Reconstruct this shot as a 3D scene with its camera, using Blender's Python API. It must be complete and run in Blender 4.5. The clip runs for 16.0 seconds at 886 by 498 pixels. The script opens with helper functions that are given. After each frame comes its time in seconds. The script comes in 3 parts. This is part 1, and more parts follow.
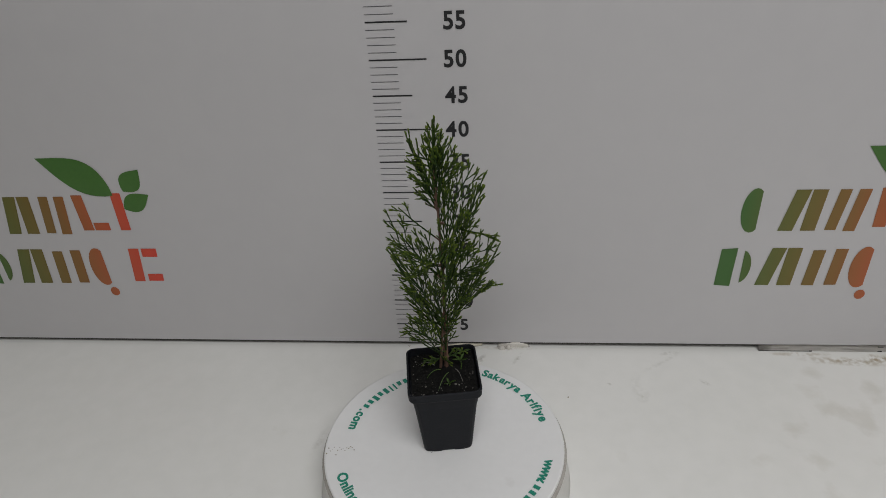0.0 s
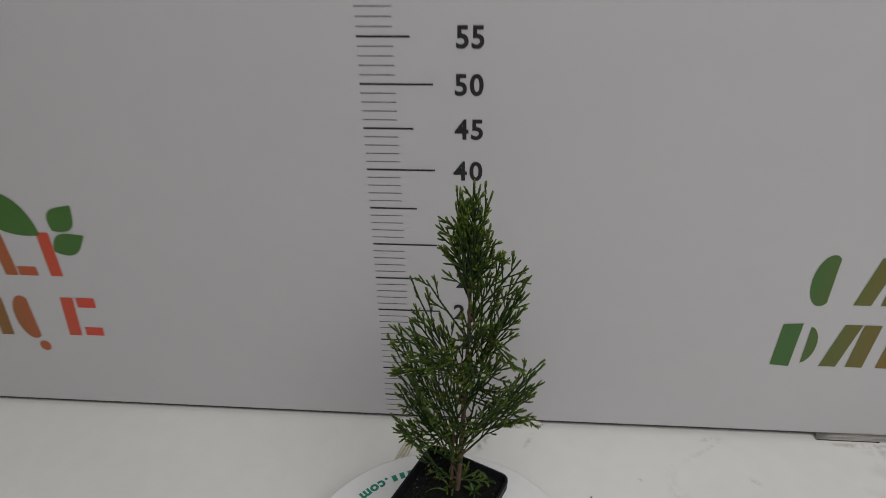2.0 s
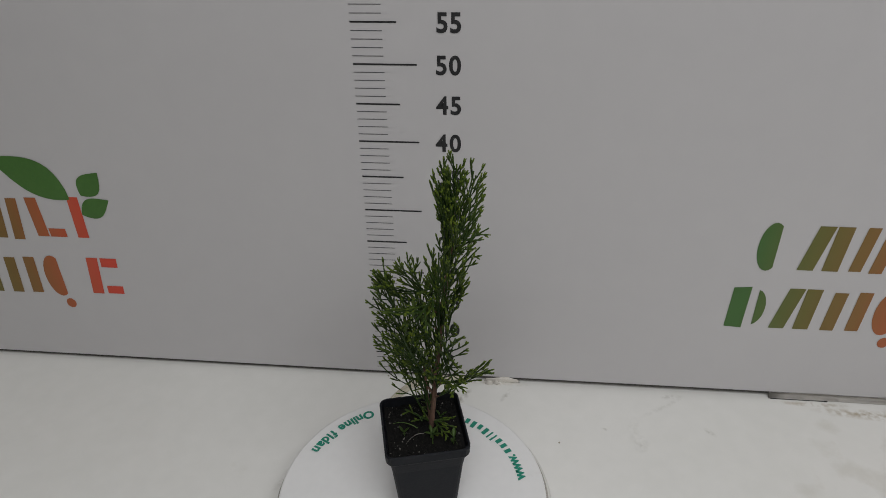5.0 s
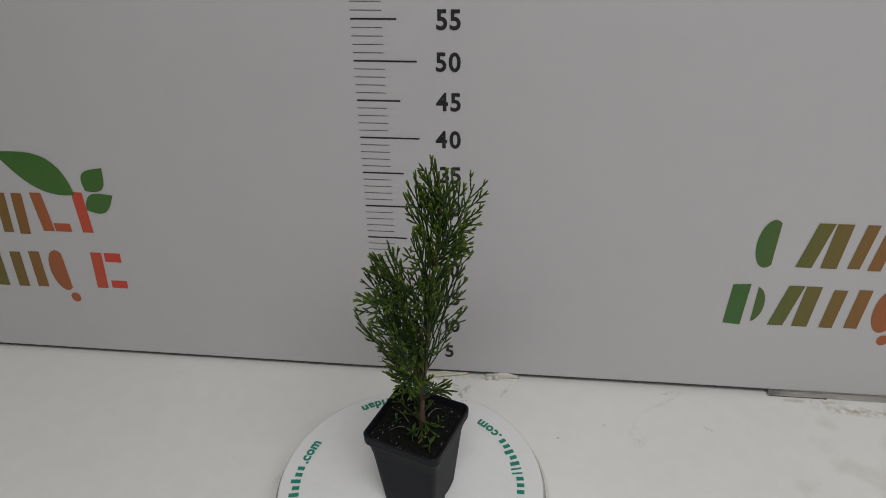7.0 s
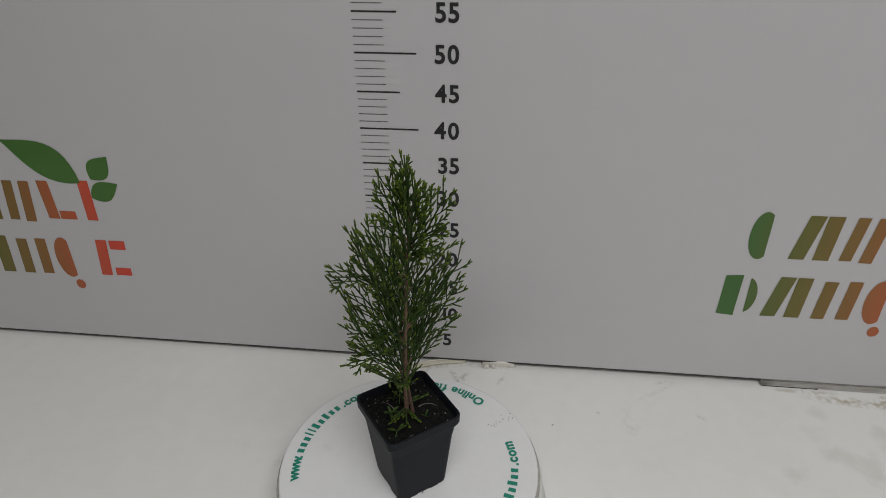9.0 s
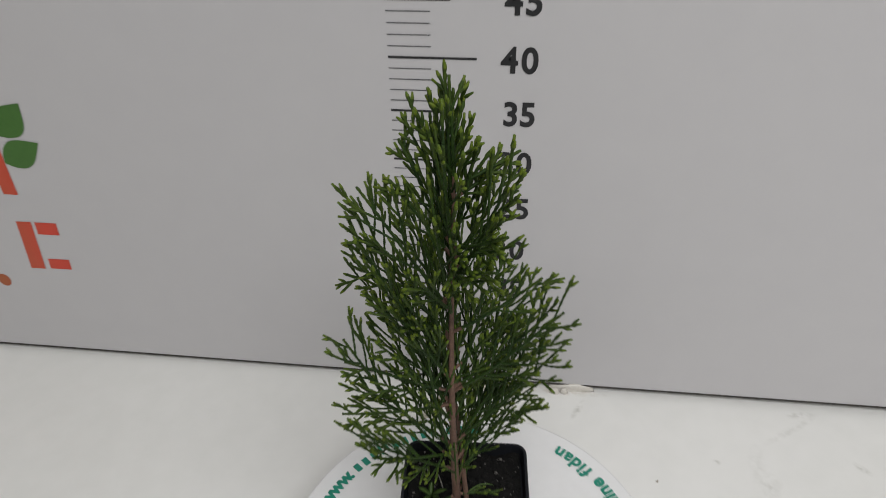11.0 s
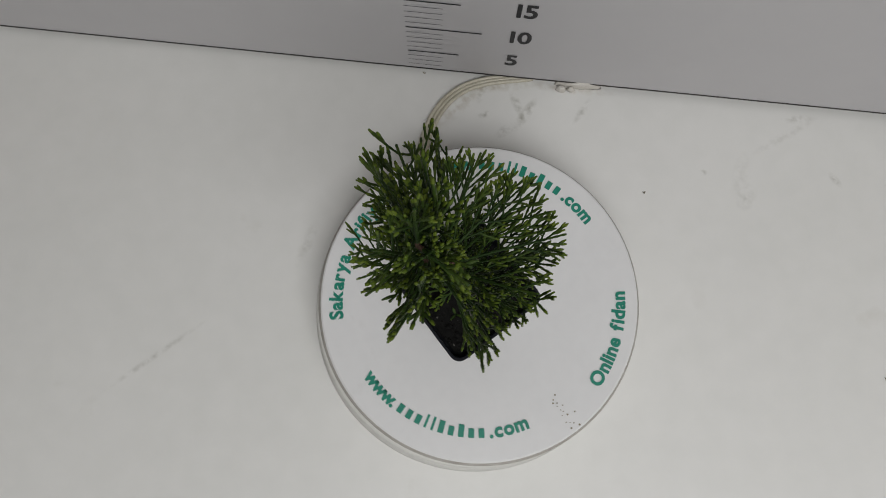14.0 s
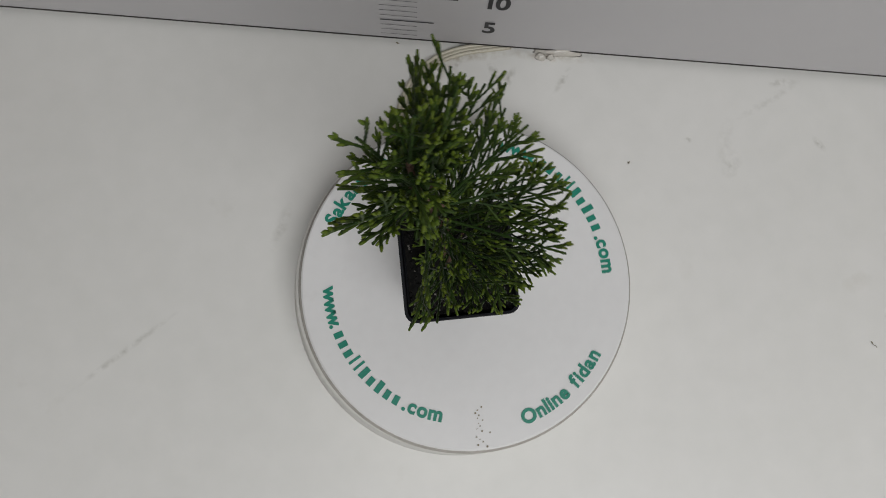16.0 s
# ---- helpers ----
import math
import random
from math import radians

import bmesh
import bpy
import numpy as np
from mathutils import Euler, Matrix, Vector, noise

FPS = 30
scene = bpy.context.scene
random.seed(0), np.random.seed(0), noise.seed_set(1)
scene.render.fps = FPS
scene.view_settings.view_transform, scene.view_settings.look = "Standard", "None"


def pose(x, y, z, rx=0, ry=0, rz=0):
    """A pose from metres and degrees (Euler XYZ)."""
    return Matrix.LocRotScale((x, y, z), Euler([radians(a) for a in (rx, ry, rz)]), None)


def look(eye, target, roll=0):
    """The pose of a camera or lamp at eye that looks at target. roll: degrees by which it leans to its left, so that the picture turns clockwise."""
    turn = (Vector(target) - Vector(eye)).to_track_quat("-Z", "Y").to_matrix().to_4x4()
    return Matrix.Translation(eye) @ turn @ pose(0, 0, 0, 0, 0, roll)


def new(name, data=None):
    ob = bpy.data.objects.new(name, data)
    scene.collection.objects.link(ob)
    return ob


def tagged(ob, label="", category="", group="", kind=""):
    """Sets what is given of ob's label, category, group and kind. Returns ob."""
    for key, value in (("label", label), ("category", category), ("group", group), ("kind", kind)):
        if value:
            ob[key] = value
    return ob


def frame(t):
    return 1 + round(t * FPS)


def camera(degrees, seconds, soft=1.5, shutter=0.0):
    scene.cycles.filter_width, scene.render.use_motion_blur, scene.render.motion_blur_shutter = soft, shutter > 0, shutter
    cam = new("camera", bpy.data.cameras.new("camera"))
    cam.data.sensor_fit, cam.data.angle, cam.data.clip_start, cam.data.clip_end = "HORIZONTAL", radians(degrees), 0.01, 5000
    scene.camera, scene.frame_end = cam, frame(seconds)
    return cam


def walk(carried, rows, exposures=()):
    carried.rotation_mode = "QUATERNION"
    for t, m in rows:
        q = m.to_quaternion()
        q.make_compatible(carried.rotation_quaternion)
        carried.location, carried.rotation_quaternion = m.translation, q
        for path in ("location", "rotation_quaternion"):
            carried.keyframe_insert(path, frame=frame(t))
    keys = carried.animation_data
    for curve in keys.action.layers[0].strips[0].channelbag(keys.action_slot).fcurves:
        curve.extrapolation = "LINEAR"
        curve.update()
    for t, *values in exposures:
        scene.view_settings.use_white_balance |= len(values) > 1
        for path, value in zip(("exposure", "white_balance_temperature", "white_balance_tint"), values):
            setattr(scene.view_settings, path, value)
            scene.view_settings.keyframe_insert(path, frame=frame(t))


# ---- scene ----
cam = camera(67.06, 16.0, soft=0.8, shutter=0.6)
PATH = [
    (0, (0.1831, -0.8934, 0.7527), (0.0448, 0.3764, -0.0337), -3.37),
    (0.5, (0.1867, -0.8878, 0.7627), (0.0494, 0.3858, -0.0178), -2.79),
    (1, (0.2093, -0.8611, 0.7994), (0.0164, 0.4157, 0.0361), -2.34),
    (1.5, (0.1784, -0.8133, 0.7793), (-0.0271, 0.4654, 0.0223), -1.41),
    (2, (0.1470, -0.6926, 0.7238), (0.0350, 0.5790, -0.0639), -1.09),
    (2.5, (0.1535, -0.6555, 0.7018), (0.0496, 0.5957, -0.1189), -0.87),
    (3, (0.1532, -0.6630, 0.6994), (0.0492, 0.5841, -0.1277), 0.03),
    (3.5, (0.1660, -0.7045, 0.7002), (0.0580, 0.5456, -0.1217), -0.54),
    (4, (0.1887, -0.7663, 0.7150), (0.0660, 0.5027, -0.0752), -0.73),
    (6.5, (0.1975, -0.8122, 0.7253), (0.0537, 0.4712, -0.0378), -0.85),
    (7, (0.2025, -0.8093, 0.7220), (0.0515, 0.4692, -0.0479), -0.97),
    (7.5, (0.2013, -0.8111, 0.7231), (0.0435, 0.4581, -0.0606), -1.75),
    (8, (0.2092, -0.8289, 0.7274), (0.0636, 0.4480, -0.0460), -1.63),
    (8.5, (0.2167, -0.8486, 0.7307), (0.0668, 0.4269, -0.0443), -1.01),
    (9, (0.2106, -0.8260, 0.7251), (0.0547, 0.4450, -0.0562), -0.69),
    (9.5, (0.1875, -0.7977, 0.7102), (0.0240, 0.4560, -0.0971), -1.46),
    (11.8, (0.1058, -0.4836, 0.5626), (-0.0152, 0.6869, -0.3665), 0.42),
    (12, (0.1078, -0.4756, 0.5746), (0.0118, 0.6559, -0.4055), 0.42),
    (12.5, (0.0837, -0.4557, 0.6501), (-0.0017, 0.4215, -0.5637), -3.64),
    (13, (0.0985, -0.4220, 0.6849), (-0.0427, 0.0799, -0.7216), -14.09),
    (13.5, (0.1014, -0.3747, 0.7068), (0.0348, -0.0209, -0.7494), -7.68),
    (14, (0.0758, -0.3511, 0.7329), (0.0469, -0.0663, -0.7395), 0.36),
    (14.5, (0.0777, -0.3332, 0.7364), (0.0866, -0.0990, -0.7451), 6.77),
    (15, (0.0778, -0.3438, 0.7378), (0.1121, -0.1085, -0.7432), 12.30),
    (15.5, (0.0802, -0.3511, 0.7282), (0.0797, -0.1133, -0.7528), 3.65),
    (16, (0.0606, -0.3411, 0.7070), (0.1077, -0.1103, -0.7744), 15.44),
]
walk(cam, [(t, look(eye, target, roll)) for t, eye, target, roll in PATH],
     [(0, 0.0), (9.5, 0.0), (11.4, 0.6), (11.8, 0.65), (12.2, 0.65), (12.6, 0.5), (13.0, 0.3), (13.5, 0.08), (14.5, 0.03), (16, 0.03)])

# ---- light: the ceiling lamp of a closed room ----
world = bpy.data.worlds.new("world")
scene.world = world
world.use_nodes = True
world.node_tree.nodes["Background"].inputs[0].default_value = (0.75, 0.8, 0.85, 1)
world.node_tree.nodes["Background"].inputs[1].default_value = 0.05
scene.view_settings.exposure = 0.0


def ceiling_lamp(x, y, sx, sy, watts, colour):
    data = bpy.data.lights.new("ceiling_lamp", "AREA")
    data.shape, data.size, data.size_y, data.energy, data.color = "RECTANGLE", sx, sy, watts, colour
    ob = new("ceiling_lamp", data)
    ob.matrix_world = pose(x, y, 2.22)
    return ob


ceiling_lamp(0.65, -1.65, 1.7, 1.5, 44, (0.965, 0.970, 0.975))


# ---- materials ----
def material(name, colour, rough=0.5, colour2=None, scale=20.0, bump=0.0, bump_scale=200.0, metal=0.0, coat=0.0, spec=0.5):
    """A principled surface with colour that varies at two scales and a fine relief."""
    m = bpy.data.materials.new(name)
    m.use_nodes = True
    nt = m.node_tree
    b = nt.nodes["Principled BSDF"]
    b.inputs["Roughness"].default_value, b.inputs["Metallic"].default_value = rough, metal
    b.inputs["Coat Weight"].default_value, b.inputs["Specular IOR Level"].default_value = coat, spec
    co = nt.nodes.new("ShaderNodeTexCoord")
    big, fine = nt.nodes.new("ShaderNodeTexNoise"), nt.nodes.new("ShaderNodeTexNoise")
    big.inputs["Scale"].default_value, fine.inputs["Scale"].default_value = scale, scale * 9
    big.inputs["Detail"].default_value = fine.inputs["Detail"].default_value = 4
    mix = nt.nodes.new("ShaderNodeMix")
    add = nt.nodes.new("ShaderNodeMath")
    add.operation = "MULTIPLY_ADD"
    mix.data_type = "RGBA"
    for n in (big, fine):
        nt.links.new(co.outputs["Object"], n.inputs["Vector"])
    nt.links.new(fine.outputs["Fac"], add.inputs[0])
    add.inputs[1].default_value = 0.5
    half = nt.nodes.new("ShaderNodeMath")
    half.operation = "MULTIPLY"
    half.inputs[1].default_value = 0.5
    nt.links.new(big.outputs["Fac"], half.inputs[0])
    nt.links.new(half.outputs[0], add.inputs[2])
    rng = nt.nodes.new("ShaderNodeMapRange")
    rng.inputs["From Min"].default_value, rng.inputs["From Max"].default_value = 0.35, 0.65
    nt.links.new(add.outputs[0], rng.inputs["Value"])
    nt.links.new(rng.outputs["Result"], mix.inputs["Factor"])
    mix.inputs["A"].default_value = (*colour, 1)
    mix.inputs["B"].default_value = (*(colour2 or colour), 1)
    nt.links.new(mix.outputs["Result"], b.inputs["Base Color"])
    if bump:
        relief, bn = nt.nodes.new("ShaderNodeBump"), nt.nodes.new("ShaderNodeTexNoise")
        bn.inputs["Scale"].default_value, relief.inputs["Strength"].default_value = bump_scale, bump
        relief.inputs["Distance"].default_value = 0.001
        nt.links.new(co.outputs["Object"], bn.inputs["Vector"])
        nt.links.new(bn.outputs["Fac"], relief.inputs["Height"])
        nt.links.new(relief.outputs["Normal"], b.inputs["Normal"])
    return m


def spotted(m, colour, scale, amount, stretch=(1, 1, 1)):
    """Adds sparse dirt marks of one colour over a material's base colour."""
    nt = m.node_tree
    b = nt.nodes["Principled BSDF"]
    old = b.inputs["Base Color"].links[0].from_socket
    co, mp = nt.nodes.new("ShaderNodeTexCoord"), nt.nodes.new("ShaderNodeMapping")
    mp.inputs["Scale"].default_value = stretch
    n1, n2 = nt.nodes.new("ShaderNodeTexNoise"), nt.nodes.new("ShaderNodeTexNoise")
    n1.inputs["Scale"].default_value, n2.inputs["Scale"].default_value = scale, scale * 0.13
    n1.inputs["Detail"].default_value = 6
    nt.links.new(co.outputs["Object"], mp.inputs["Vector"])
    for n in (n1, n2):
        nt.links.new(mp.outputs["Vector"], n.inputs["Vector"])
    mul = nt.nodes.new("ShaderNodeMath")
    mul.operation = "MULTIPLY"
    nt.links.new(n1.outputs["Fac"], mul.inputs[0])
    nt.links.new(n2.outputs["Fac"], mul.inputs[1])
    r = nt.nodes.new("ShaderNodeMapRange")
    r.inputs["From Min"].default_value, r.inputs["From Max"].default_value = 0.38, 0.47
    r.inputs["To Max"].default_value = amount
    nt.links.new(mul.outputs[0], r.inputs["Value"])
    mix = nt.nodes.new("ShaderNodeMix")
    mix.data_type = "RGBA"
    nt.links.new(r.outputs["Result"], mix.inputs["Factor"])
    nt.links.new(old, mix.inputs["A"])
    mix.inputs["B"].default_value = (*colour, 1)
    nt.links.new(mix.outputs["Result"], b.inputs["Base Color"])
    return m


def smudge(m, x, y, long, wide, turn, colour, amount, grain=120.0):
    """Adds one soft uneven stain round a place on a level surface."""
    nt = m.node_tree
    b = nt.nodes["Principled BSDF"]
    old = b.inputs["Base Color"].links[0].from_socket
    co, mp = nt.nodes.new("ShaderNodeTexCoord"), nt.nodes.new("ShaderNodeMapping")
    mp.vector_type = "TEXTURE"
    mp.inputs["Location"].default_value = (x, y, 0)
    mp.inputs["Rotation"].default_value = (0, 0, radians(turn))
    mp.inputs["Scale"].default_value = (long, wide, 1)
    ball, n = nt.nodes.new("ShaderNodeTexGradient"), nt.nodes.new("ShaderNodeTexNoise")
    ball.gradient_type = "SPHERICAL"
    n.inputs["Scale"].default_value, n.inputs["Detail"].default_value = grain, 5
    nt.links.new(co.outputs["Object"], mp.inputs["Vector"])
    nt.links.new(mp.outputs["Vector"], ball.inputs["Vector"])
    nt.links.new(co.outputs["Object"], n.inputs["Vector"])
    r = nt.nodes.new("ShaderNodeMapRange")
    r.inputs["From Min"].default_value, r.inputs["From Max"].default_value = 0.38, 0.66
    nt.links.new(n.outputs["Fac"], r.inputs["Value"])
    mul, amt = nt.nodes.new("ShaderNodeMath"), nt.nodes.new("ShaderNodeMath")
    mul.operation = amt.operation = "MULTIPLY"
    nt.links.new(ball.outputs["Fac"], mul.inputs[0])
    nt.links.new(r.outputs["Result"], mul.inputs[1])
    nt.links.new(mul.outputs[0], amt.inputs[0])
    amt.inputs[1].default_value = amount
    amt.use_clamp = True
    mix = nt.nodes.new("ShaderNodeMix")
    mix.data_type = "RGBA"
    nt.links.new(amt.outputs[0], mix.inputs["Factor"])
    nt.links.new(old, mix.inputs["A"])
    mix.inputs["B"].default_value = (*colour, 1)
    nt.links.new(mix.outputs["Result"], b.inputs["Base Color"])


BOARD = material("board_laminate", (0.494, 0.482, 0.494), 0.40, (0.510, 0.498, 0.508), 3.0, 0.03, 90)
TABLE = spotted(material("table_laminate", (0.74, 0.735, 0.71), 0.45, (0.78, 0.772, 0.75), 4.0, 0.04, 60), (0.45, 0.42, 0.34), 16, 0.25)
GREASE, BROWN = (0.30, 0.29, 0.24), (0.34, 0.27, 0.17)
for x, y, long, wide, turn, colour, amount in (
        (0.139, -0.042, 0.026, 0.007, 62, GREASE, 1.1), (0.128, -0.030, 0.020, 0.006, 118, GREASE, 0.9), (0.118, -0.064, 0.016, 0.007, 40, GREASE, 0.8),
        (0.093, -0.047, 0.010, 0.005, 20, GREASE, 0.9), (0.086, -0.024, 0.012, 0.005, 75, GREASE, 0.7), (0.205, -0.030, 0.022, 0.005, 60, GREASE, 0.7),
        (0.396, -0.114, 0.020, 0.012, 70, GREASE, 0.36), (0.388, -0.090, 0.035, 0.010, 80, GREASE, 0.2), (0.452, -0.014, 0.020, 0.006, 10, GREASE, 0.6),
        (0.346, -0.090, 0.006, 0.004, 0, GREASE, 0.7), (0.496, -0.083, 0.012, 0.005, -50, GREASE, 0.6), (0.44, -0.035, 0.05, 0.006, 35, GREASE, 0.35),
        (0.735, -0.028, 0.085, 0.012, -3, BROWN, 1.1), (0.80, -0.022, 0.05, 0.016, 0, BROWN, 1.1), (0.66, -0.012, 0.060, 0.006, 0, BROWN, 0.9), (0.775, -0.020, 0.010, 0.012, 0, BROWN, 1.2),
        (0.060, -0.040, 0.055, 0.012, 48, BROWN, 0.5), (0.095, -0.012, 0.055, 0.008, 8, BROWN, 0.7), (0.190, -0.004, 0.060, 0.008, 0, BROWN, 0.6),
        (-0.235, -0.36, 0.070, 0.004, 42, GREASE, 0.5), (-0.09, -0.22, 0.030, 0.008, 75, GREASE, 0.4)):
    smudge(TABLE, x, y, long, wide, turn, colour, amount)
# Near-black for the board's foot seam; the gap's shade is in its colour.
DARK_SEAM = material("dark_seam", (0.05, 0.045, 0.04), 0.8, (0.03, 0.027, 0.025), 30)
TRIM = material("grey_trim", (0.44, 0.42, 0.39), 0.6, (0.32, 0.30, 0.27), 60)
PRINT = material("black_print", (0.012, 0.012, 0.014), 0.45, (0.018, 0.018, 0.02), 60)
THIN_PRINT = material("grey_print", (0.05, 0.05, 0.055), 0.5, (0.09, 0.09, 0.095), 60)
GREEN_PRINT = material("green_print", (0.006, 0.20, 0.135), 0.45, (0.01, 0.25, 0.17), 80)
LEAF_PRINT = material("leaf_print", (0.045, 0.13, 0.022), 0.45, (0.055, 0.15, 0.025), 20)
DISC = spotted(material("disc_plastic", (0.74, 0.735, 0.735), 0.33, (0.77, 0.765, 0.765), 10, 0.02, 80), (0.5, 0.48, 0.45), 40, 0.18)
SKIRT = material("skirt_plastic", (0.62, 0.61, 0.58), 0.4, (0.68, 0.67, 0.64), 20)
POT = material("black_plastic", (0.009, 0.010, 0.013), 0.5, (0.014, 0.015, 0.018), 40, 0.12, 400, spec=0.14)
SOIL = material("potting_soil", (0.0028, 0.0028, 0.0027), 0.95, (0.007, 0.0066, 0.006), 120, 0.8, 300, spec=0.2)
GRIT = material("soil_grit", (0.05, 0.045, 0.04), 0.8, (0.20, 0.19, 0.175), 200)
CRUMB = material("soil_crumb", (0.0035, 0.0035, 0.0034), 0.95, (0.011, 0.0105, 0.0095), 300, 0.5, 600, spec=0.2)
NEEDLE = material("needle_green", (0.011, 0.028, 0.006), 0.55, (0.028, 0.056, 0.008), 45, 0.3, 900, spec=0.2)
TIP = material("tip_green", (0.055, 0.098, 0.009), 0.5, (0.105, 0.138, 0.013), 60, 0.3, 900, spec=0.2)
MID = material("shoot_green", (0.021, 0.045, 0.007), 0.55, (0.050, 0.078, 0.010), 50, 0.3, 900, spec=0.2)
BARK = material("young_bark", (0.075, 0.042, 0.030), 0.8, (0.15, 0.082, 0.056), 90, 0.6, 500)
WEED = material("weed_leaf", (0.05, 0.11, 0.02), 0.5, (0.09, 0.15, 0.03), 80)
WIRE = material("wire_sleeve", (0.60, 0.57, 0.47), 0.35, (0.46, 0.42, 0.33), 60)
GLUE = material("hot_glue", (0.64, 0.61, 0.57), 0.18, (0.52, 0.49, 0.44), 90, 0.5, 120)
TAPE = material("tape", (0.70, 0.67, 0.64), 0.45, (0.64, 0.61, 0.57), 40, 0.2, 80)
RUST = material("dirt_mark", (0.16, 0.13, 0.08), 0.8, (0.3, 0.26, 0.18), 150)
# Dark olive for the unseen west wall, chosen to dim the board's left.
DIMMING_WALL = material("dimming_wall_olive", (0.20, 0.20, 0.15), 0.85, (0.24, 0.24, 0.18), 3)
WALL = material("wall_paint", (0.62, 0.61, 0.58), 0.85, (0.66, 0.65, 0.62), 3)
FLOOR = material("floor_screed", (0.30, 0.29, 0.27), 0.8, (0.36, 0.35, 0.33), 4)


def logo_print():
    """Print that runs from green through olive and brown to red along the mark."""
    m = material("gradient_print", (0.5, 0.5, 0.5), 0.45)
    nt = m.node_tree
    co, sep, ramp = nt.nodes.new("ShaderNodeTexCoord"), nt.nodes.new("ShaderNodeSeparateXYZ"), nt.nodes.new("ShaderNodeValToRGB")
    r = nt.nodes.new("ShaderNodeMapRange")
    r.inputs["From Max"].default_value = 0.32
    nt.links.new(co.outputs["Object"], sep.inputs[0])
    nt.links.new(sep.outputs["X"], r.inputs["Value"])
    nt.links.new(r.outputs["Result"], ramp.inputs[0])
    e = ramp.color_ramp.elements
    e[0].position, e[0].color = 0.06, (0.045, 0.125, 0.025, 1)
    e[1].position, e[1].color = 0.95, (0.56, 0.055, 0.03, 1)
    for p, c in ((0.32, (0.13, 0.115, 0.022, 1)), (0.55, (0.22, 0.105, 0.025, 1)), (0.72, (0.38, 0.09, 0.03, 1))):
        n = e.new(p)
        n.color = c
    nt.links.new(ramp.outputs[0], nt.nodes["Principled BSDF"].inputs["Base Color"])
    return m


LOGO = logo_print()


# ---- mesh helpers ----
def mesh_of(name, bm, *mats):
    me = bpy.data.meshes.new(name)
    bm.normal_update()
    bm.to_mesh(me)
    bm.free()
    for m in mats:
        me.materials.append(m)
    return me


def part(name, bm, mat, parent, label="", smooth=False):
    """Links a bmesh as one mesh object under a thing or a part."""
    mats = mat if isinstance(mat, tuple) else (mat,)
    me = mesh_of(name, bm, *mats)
    if smooth:
        me.polygons.foreach_set("use_smooth", [True] * len(me.polygons))
    ob = new(name, me)
    ob.parent = parent
    return tagged(ob, label)


def box(x0, y0, z0, x1, y1, z1, bevel=0.0, seg=2):
    bm = bmesh.new()
    bmesh.ops.create_cube(bm, size=1, matrix=Matrix.LocRotScale(((x0 + x1) / 2, (y0 + y1) / 2, (z0 + z1) / 2), None, (x1 - x0, y1 - y0, z1 - z0)))
    if bevel:
        bmesh.ops.bevel(bm, geom=bm.edges[:], offset=bevel, segments=seg, affect="EDGES", profile=0.5)
    return bm


def lathe(profile, steps=96):
    """Turns a list of (radius, height) round the z axis."""
    bm = bmesh.new()
    rings = []
    for r, z in profile:
        if r < 1e-6:
            rings.append([bm.verts.new((0, 0, z))])
        else:
            rings.append([bm.verts.new((r * math.cos(2 * math.pi * i / steps), r * math.sin(2 * math.pi * i / steps), z)) for i in range(steps)])
    for a, b in zip(rings, rings[1:]):
        for i in range(steps):
            j = (i + 1) % steps
            if len(a) == 1:
                bm.faces.new((a[0], b[i], b[j]))
            elif len(b) == 1:
                bm.faces.new((a[i], b[0], a[j]))
            else:
                bm.faces.new((a[i], b[i], b[j], a[j]))
    bmesh.ops.recalc_face_normals(bm, faces=bm.faces[:])
    return bm


def flat_shape(points, y0, depth=0.0006):
    """A thin solid in the board's plane from its outline in x and z."""
    bm = bmesh.new()
    front = [bm.verts.new((x, y0 - depth, z)) for x, z in points]
    f = bm.faces.new(front)
    bmesh.ops.triangulate(bm, faces=[f])
    bm.normal_update()
    bmesh.ops.reverse_faces(bm, faces=[f for f in bm.faces if f.normal.y > 0])
    return bm


def tube(path, radius, sides=8):
    """A round cord along a list of points."""
    bm = bmesh.new()
    rings = []
    for i, p in enumerate(path):
        p = Vector(p)
        d = (Vector(path[min(i + 1, len(path) - 1)]) - Vector(path[max(i - 1, 0)])).normalized()
        s = d.cross(Vector((0.1, 0.2, 1))).normalized()
        n = s.cross(d)
        r = radius[i] if isinstance(radius, (list, tuple)) else radius
        rings.append([bm.verts.new(p + (s * math.cos(a) + n * math.sin(a)) * r) for a in (2 * math.pi * k / sides for k in range(sides))])
    for a, b in zip(rings, rings[1:]):
        for k in range(sides):
            bm.faces.new((a[k], a[(k + 1) % sides], b[(k + 1) % sides], b[k]))
    bm.faces.new(rings[0][::-1])
    bm.faces.new(rings[-1])
    return bm


GLYPHS = {}


def glyph(ch, heavy):
    """Flat mesh of a character: vertices, faces, left and right edge, at a size of 1."""
    if (ch, heavy) not in GLYPHS:
        cu = bpy.data.curves.new("glyph", "FONT")
        cu.body, cu.resolution_u, cu.offset = ch, 4, heavy
        ob = new("glyph", cu)
        me = bpy.data.meshes.new_from_object(ob.evaluated_get(bpy.context.evaluated_depsgraph_get()))
        vs = [(v.co.x, v.co.y) for v in me.vertices]
        fs = [tuple(p.vertices) for p in me.polygons]
        bpy.data.objects.remove(ob)
        bpy.data.curves.remove(cu)
        bpy.data.meshes.remove(me)
        GLYPHS[ch, heavy] = (vs, fs, min(v[0] for v in vs), max(v[0] for v in vs))
    return GLYPHS[ch, heavy]


